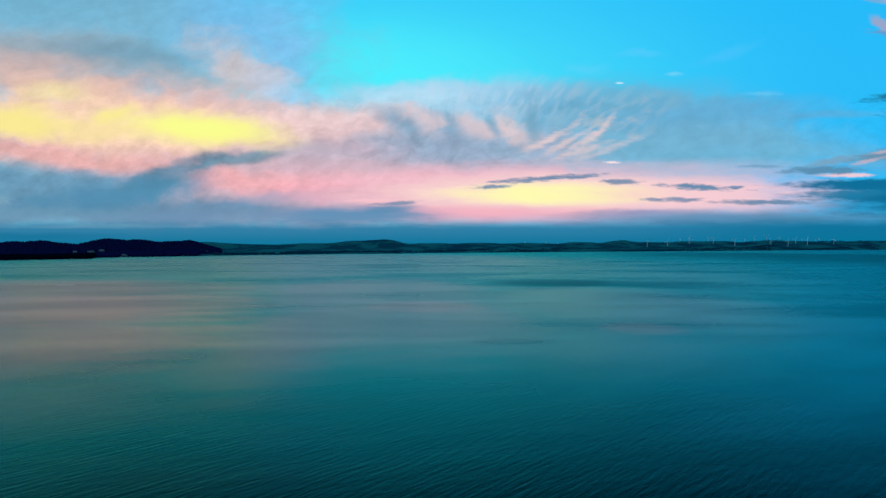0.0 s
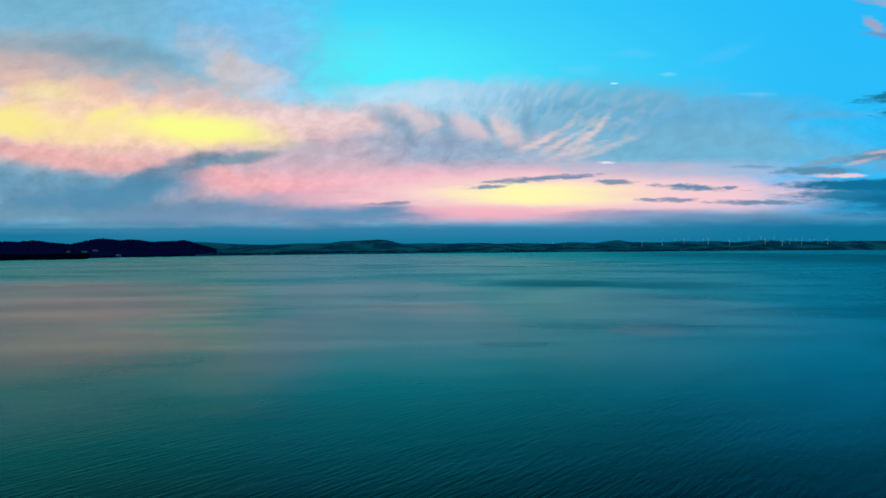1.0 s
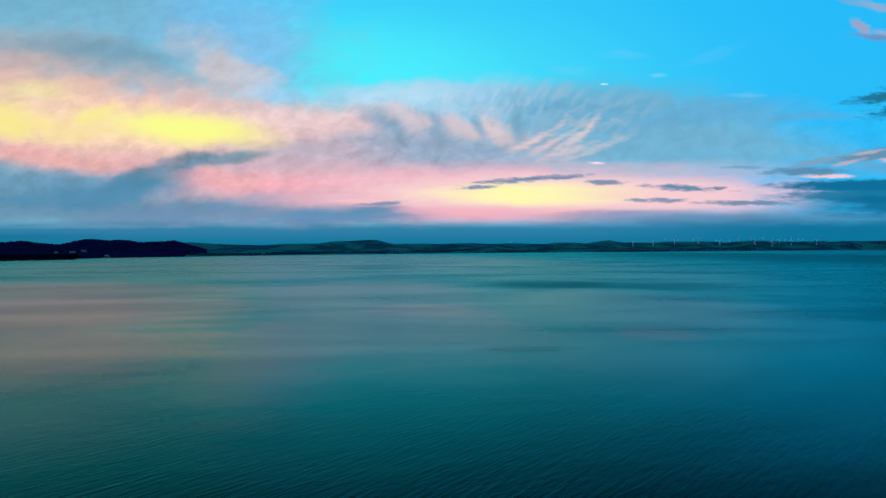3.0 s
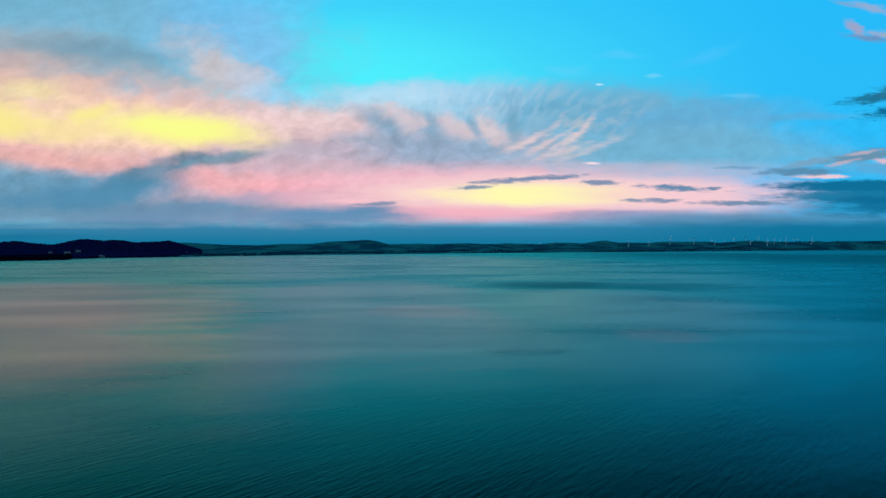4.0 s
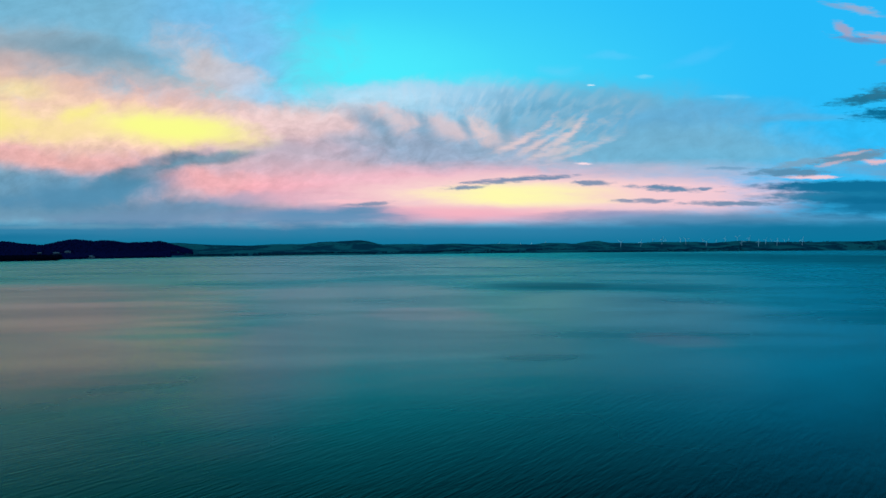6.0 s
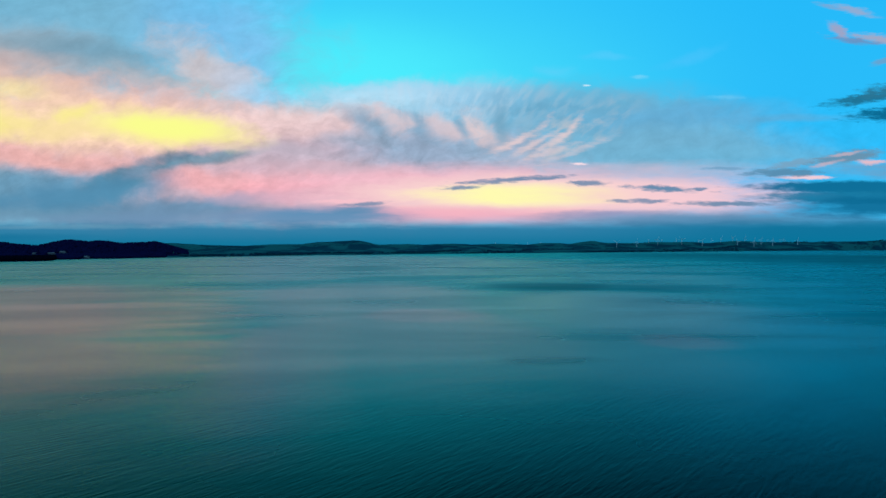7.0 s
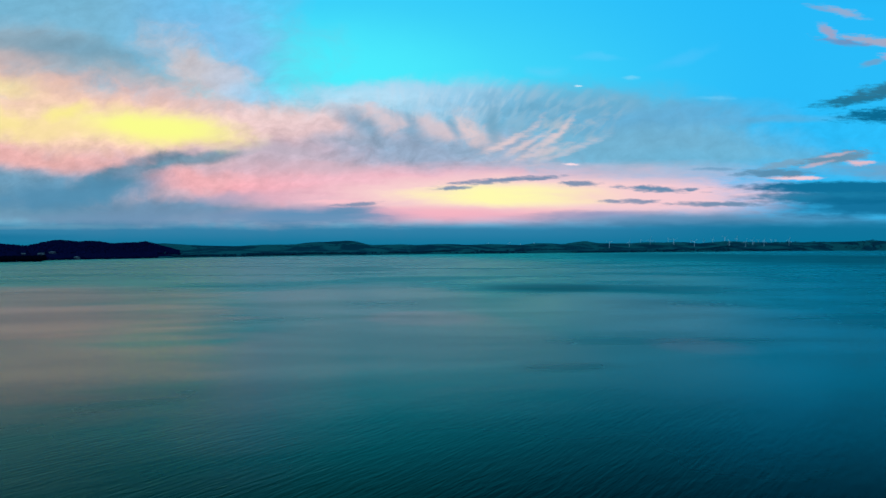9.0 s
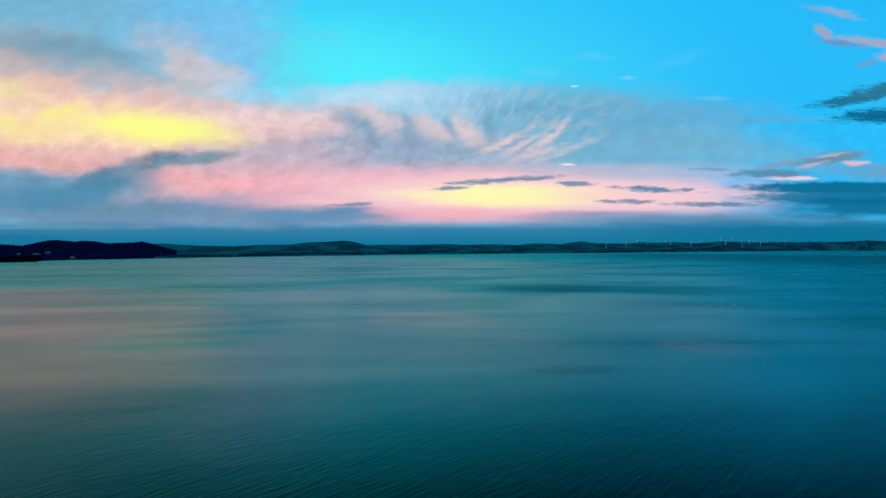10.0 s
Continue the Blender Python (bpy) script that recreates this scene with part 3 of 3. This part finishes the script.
tagged(mesh_object("far_trees", wood_v, wood_f, HAZY_FOLIAGE), "haze-tinted blue-green scattered trees on far ridges and shore", "trees", kind="stuff")


# ---- wind farm ----
def lathe(profile, sides=12):
    bm = bmesh.new()
    loops = []
    for r, z in profile:
        loops.append([bm.verts.new((r * math.cos(i * math.tau / sides), r * math.sin(i * math.tau / sides), z)) for i in range(sides)])
    for a, b in zip(loops, loops[1:]):
        for i in range(sides):
            bm.faces.new((a[i], a[(i + 1) % sides], b[(i + 1) % sides], b[i])).smooth = True
    bm.faces.new(list(reversed(loops[0])))
    bm.faces.new(loops[-1])
    return bm


def blade_mesh(length):
    """A blade up the z axis: round root, broad shoulder, thin twisted tip."""
    bm = bmesh.new()
    loops = []
    for s, chord, thick in ((0.03, 0.045, 0.045), (0.10, 0.06, 0.035), (0.2, 0.09, 0.025), (0.5, 0.065, 0.016), (0.8, 0.04, 0.01), (1.0, 0.02, 0.006)):
        twist = radians(14 * (1 - s))
        ring = []
        for i in range(8):
            a = i * math.tau / 8
            px, py = math.cos(a) * chord / 2 + chord * 0.12, math.sin(a) * thick / 2
            ring.append(bm.verts.new(((px * math.cos(twist) - py * math.sin(twist)) * length, (px * math.sin(twist) + py * math.cos(twist)) * length, s * length)))
        loops.append(ring)
    for a, b in zip(loops, loops[1:]):
        for i in range(8):
            bm.faces.new((a[i], a[(i + 1) % 8], b[(i + 1) % 8], b[i])).smooth = True
    bm.faces.new(list(reversed(loops[0])))
    bm.faces.new(loops[-1])
    return bm


HUB, BLADE = 26.0, 19.0


def build_turbine():
    base = new("wind_turbine")
    part("tower", lathe([(1.05, -3), (1.0, 0.5), (0.85, 13), (0.65, HUB - 1.0)]), PAINT, base)
    part("foundation", lathe([(3.2, -3), (3.2, 0.3), (2.2, 0.5)], 16), PLASTER, base, "pale concrete foundation ring")
    bm = bmesh.new()
    bmesh.ops.create_cube(bm, size=1.0, matrix=pose(0, 1.2, HUB) @ Matrix.Diagonal((2.0, 6.0, 2.2, 1)))
    bmesh.ops.bevel(bm, geom=bm.edges[:], offset=0.45, segments=2, affect="EDGES")
    part("nacelle", bm, PAINT, base)
    rotor = part("rotor", lathe([(1.1, 0.0), (1.1, 0.9), (0.8, 1.6), (0.3, 2.0)]), PAINT, base, "white rotor hub with a rounded nose")
    rotor.matrix_basis = pose(0, -1.7, HUB, 90, 0, 0)
    for i in range(3):
        blade = part("blade", blade_mesh(BLADE), PAINT, rotor)
        blade.matrix_basis = pose(0, 0, 0.8, 0, 0, 120 * i) @ pose(0, 0, 0, 0, 90, 0) @ pose(0, 0, 0, 0, 0, 90)
    return tagged(base, "white three-bladed wind turbine standing on a far ridge", "wind turbine", "wind farm")


first_turbine = build_turbine()
turbine_count = 0


def turbine(tu, way, size, spin):
    """A turbine: hundredths to the right, way ahead, its size, its rotor's turn."""
    global turbine_count
    x = tu / 100 * way
    face = math.degrees(math.atan2(-x, way))
    m = pose(x, way, ground_at(x, way), 0, 0, face + 12)
    if turbine_count == 0:
        ob = first_turbine
        ob.matrix_basis = m
    else:
        ob = copy_thing(first_turbine, m)
    ob.scale = (size, size, size)
    for child in ob.children:
        if child.name.startswith("rotor"):
            child.matrix_basis = pose(0, -1.7, HUB, 90, 0, 0) @ pose(0, 0, 0, 0, 0, spin)
    turbine_count += 1


turbine(28.69, 3440, 1.0, 30)
turbine(31.55, 3470, 0.92, 75)
turbine(34.58, 3560, 1.05, 69)
turbine(38.01, 3540, 1.05, 16)
turbine(40.96, 3500, 0.95, 47)
turbine(46.06, 3440, 0.95, 117)
turbine(48.45, 3440, 1.0, 77)
turbine(49.48, 3560, 0.9, 60)
turbine(51.16, 3500, 1.0, 80)
turbine(54.82, 3540, 1.0, 74)
turbine(33.31, 3900, 0.62, 8)
turbine(35.14, 3900, 0.62, 77)
turbine(37.29, 3900, 0.8, 1)
turbine(40.48, 3900, 0.6, 116)
turbine(42.39, 3900, 0.7, 107)
turbine(43.67, 3900, 0.85, 60)
turbine(45.42, 3900, 0.95, 33)
turbine(47.17, 3900, 0.95, 70)
turbine(50.36, 3900, 0.62, 29)
turbine(52.27, 3900, 0.72, 24)
turbine(52.83, 3900, 0.72, 91)
turbine(11.55, 4000, 0.55, 60)
turbine(14.5, 4000, 0.55, 69)
turbine(16.1, 4000, 0.55, 107)
turbine(18.01, 4000, 0.55, 70)


# ---- farm houses on the near hills ----
def box(sx, sy, sz, at):
    bm = bmesh.new()
    bmesh.ops.create_cube(bm, size=1.0, matrix=pose(*at) @ Matrix.Diagonal((sx, sy, sz, 1)))
    return bm


def build_house(long, deep, high):
    base = new("farmhouse")
    part("wall", box(long, deep, high + 2, (0, 0, high / 2 - 1)), PLASTER, base)
    bm = bmesh.new()
    e, up = 0.6, deep * 0.28
    pts = [(sx * (long / 2 + e), y, z) for sx in (-1, 1) for y, z in ((-deep / 2 - e, high - 0.15), (0, high + up), (deep / 2 + e, high - 0.15), (0, high + up - 0.3), )]
    vs = [bm.verts.new(p) for p in pts]
    for f in ((0, 4, 5, 1), (1, 5, 6, 2), (0, 3, 7, 4), (3, 2, 6, 7), (0, 1, 3), (1, 2, 3), (4, 7, 5), (5, 7, 6)):
        bm.faces.new([vs[i] for i in f])
    part("roof", bm, ROOFING, base, "grey sheet-metal gable roof")
    for sx in (-1, 1):
        part("gable", gable(sx * long / 2, deep, high, up), PLASTER, base)
    for wx in (-0.36, -0.18, 0.2, 0.37):
        part("window", box(1.4, 0.12, 1.3, (wx * long, -deep / 2 - 0.03, high * 0.55)), GLAZING, base, "dark window pane")
    part("door", box(1.0, 0.12, 2.1, (0.02 * long, -deep / 2 - 0.03, 1.05)), GLAZING, base, "dark front door")
    return tagged(base, "pale low farmhouse with a grey roof among trees", "house", "houses by the lake")


def gable(x, deep, high, up):
    bm = bmesh.new()
    tri = [[bm.verts.new((x + t, y, z)) for y, z in ((-deep / 2, high), (deep / 2, high), (0, high + up - 0.32))] for t in (-0.1, 0.1)]
    for ring in tri:
        bm.faces.new(ring)
    for i in range(3):
        bm.faces.new((tri[0][i], tri[0][(i + 1) % 3], tri[1][(i + 1) % 3], tri[1][i]))
    return bm


def house(hu, away, turn, size=(14.0, 8.0, 3.2)):
    """A house: hundredths to the right, metres inland from the waterline."""
    y = float(shore(hu)) + away
    ob = build_house(*size)
    ob.matrix_basis = pose(hu / 100 * y, y, ground_at(hu / 100 * y, y) + 0.1, 0, 0, turn)


for hu, hy in CLEARINGS:
    house(hu, hy - float(shore(hu)), 40 * math.sin(hy), (9.0 + 3 * math.sin(hu), 6.0, 2.6))
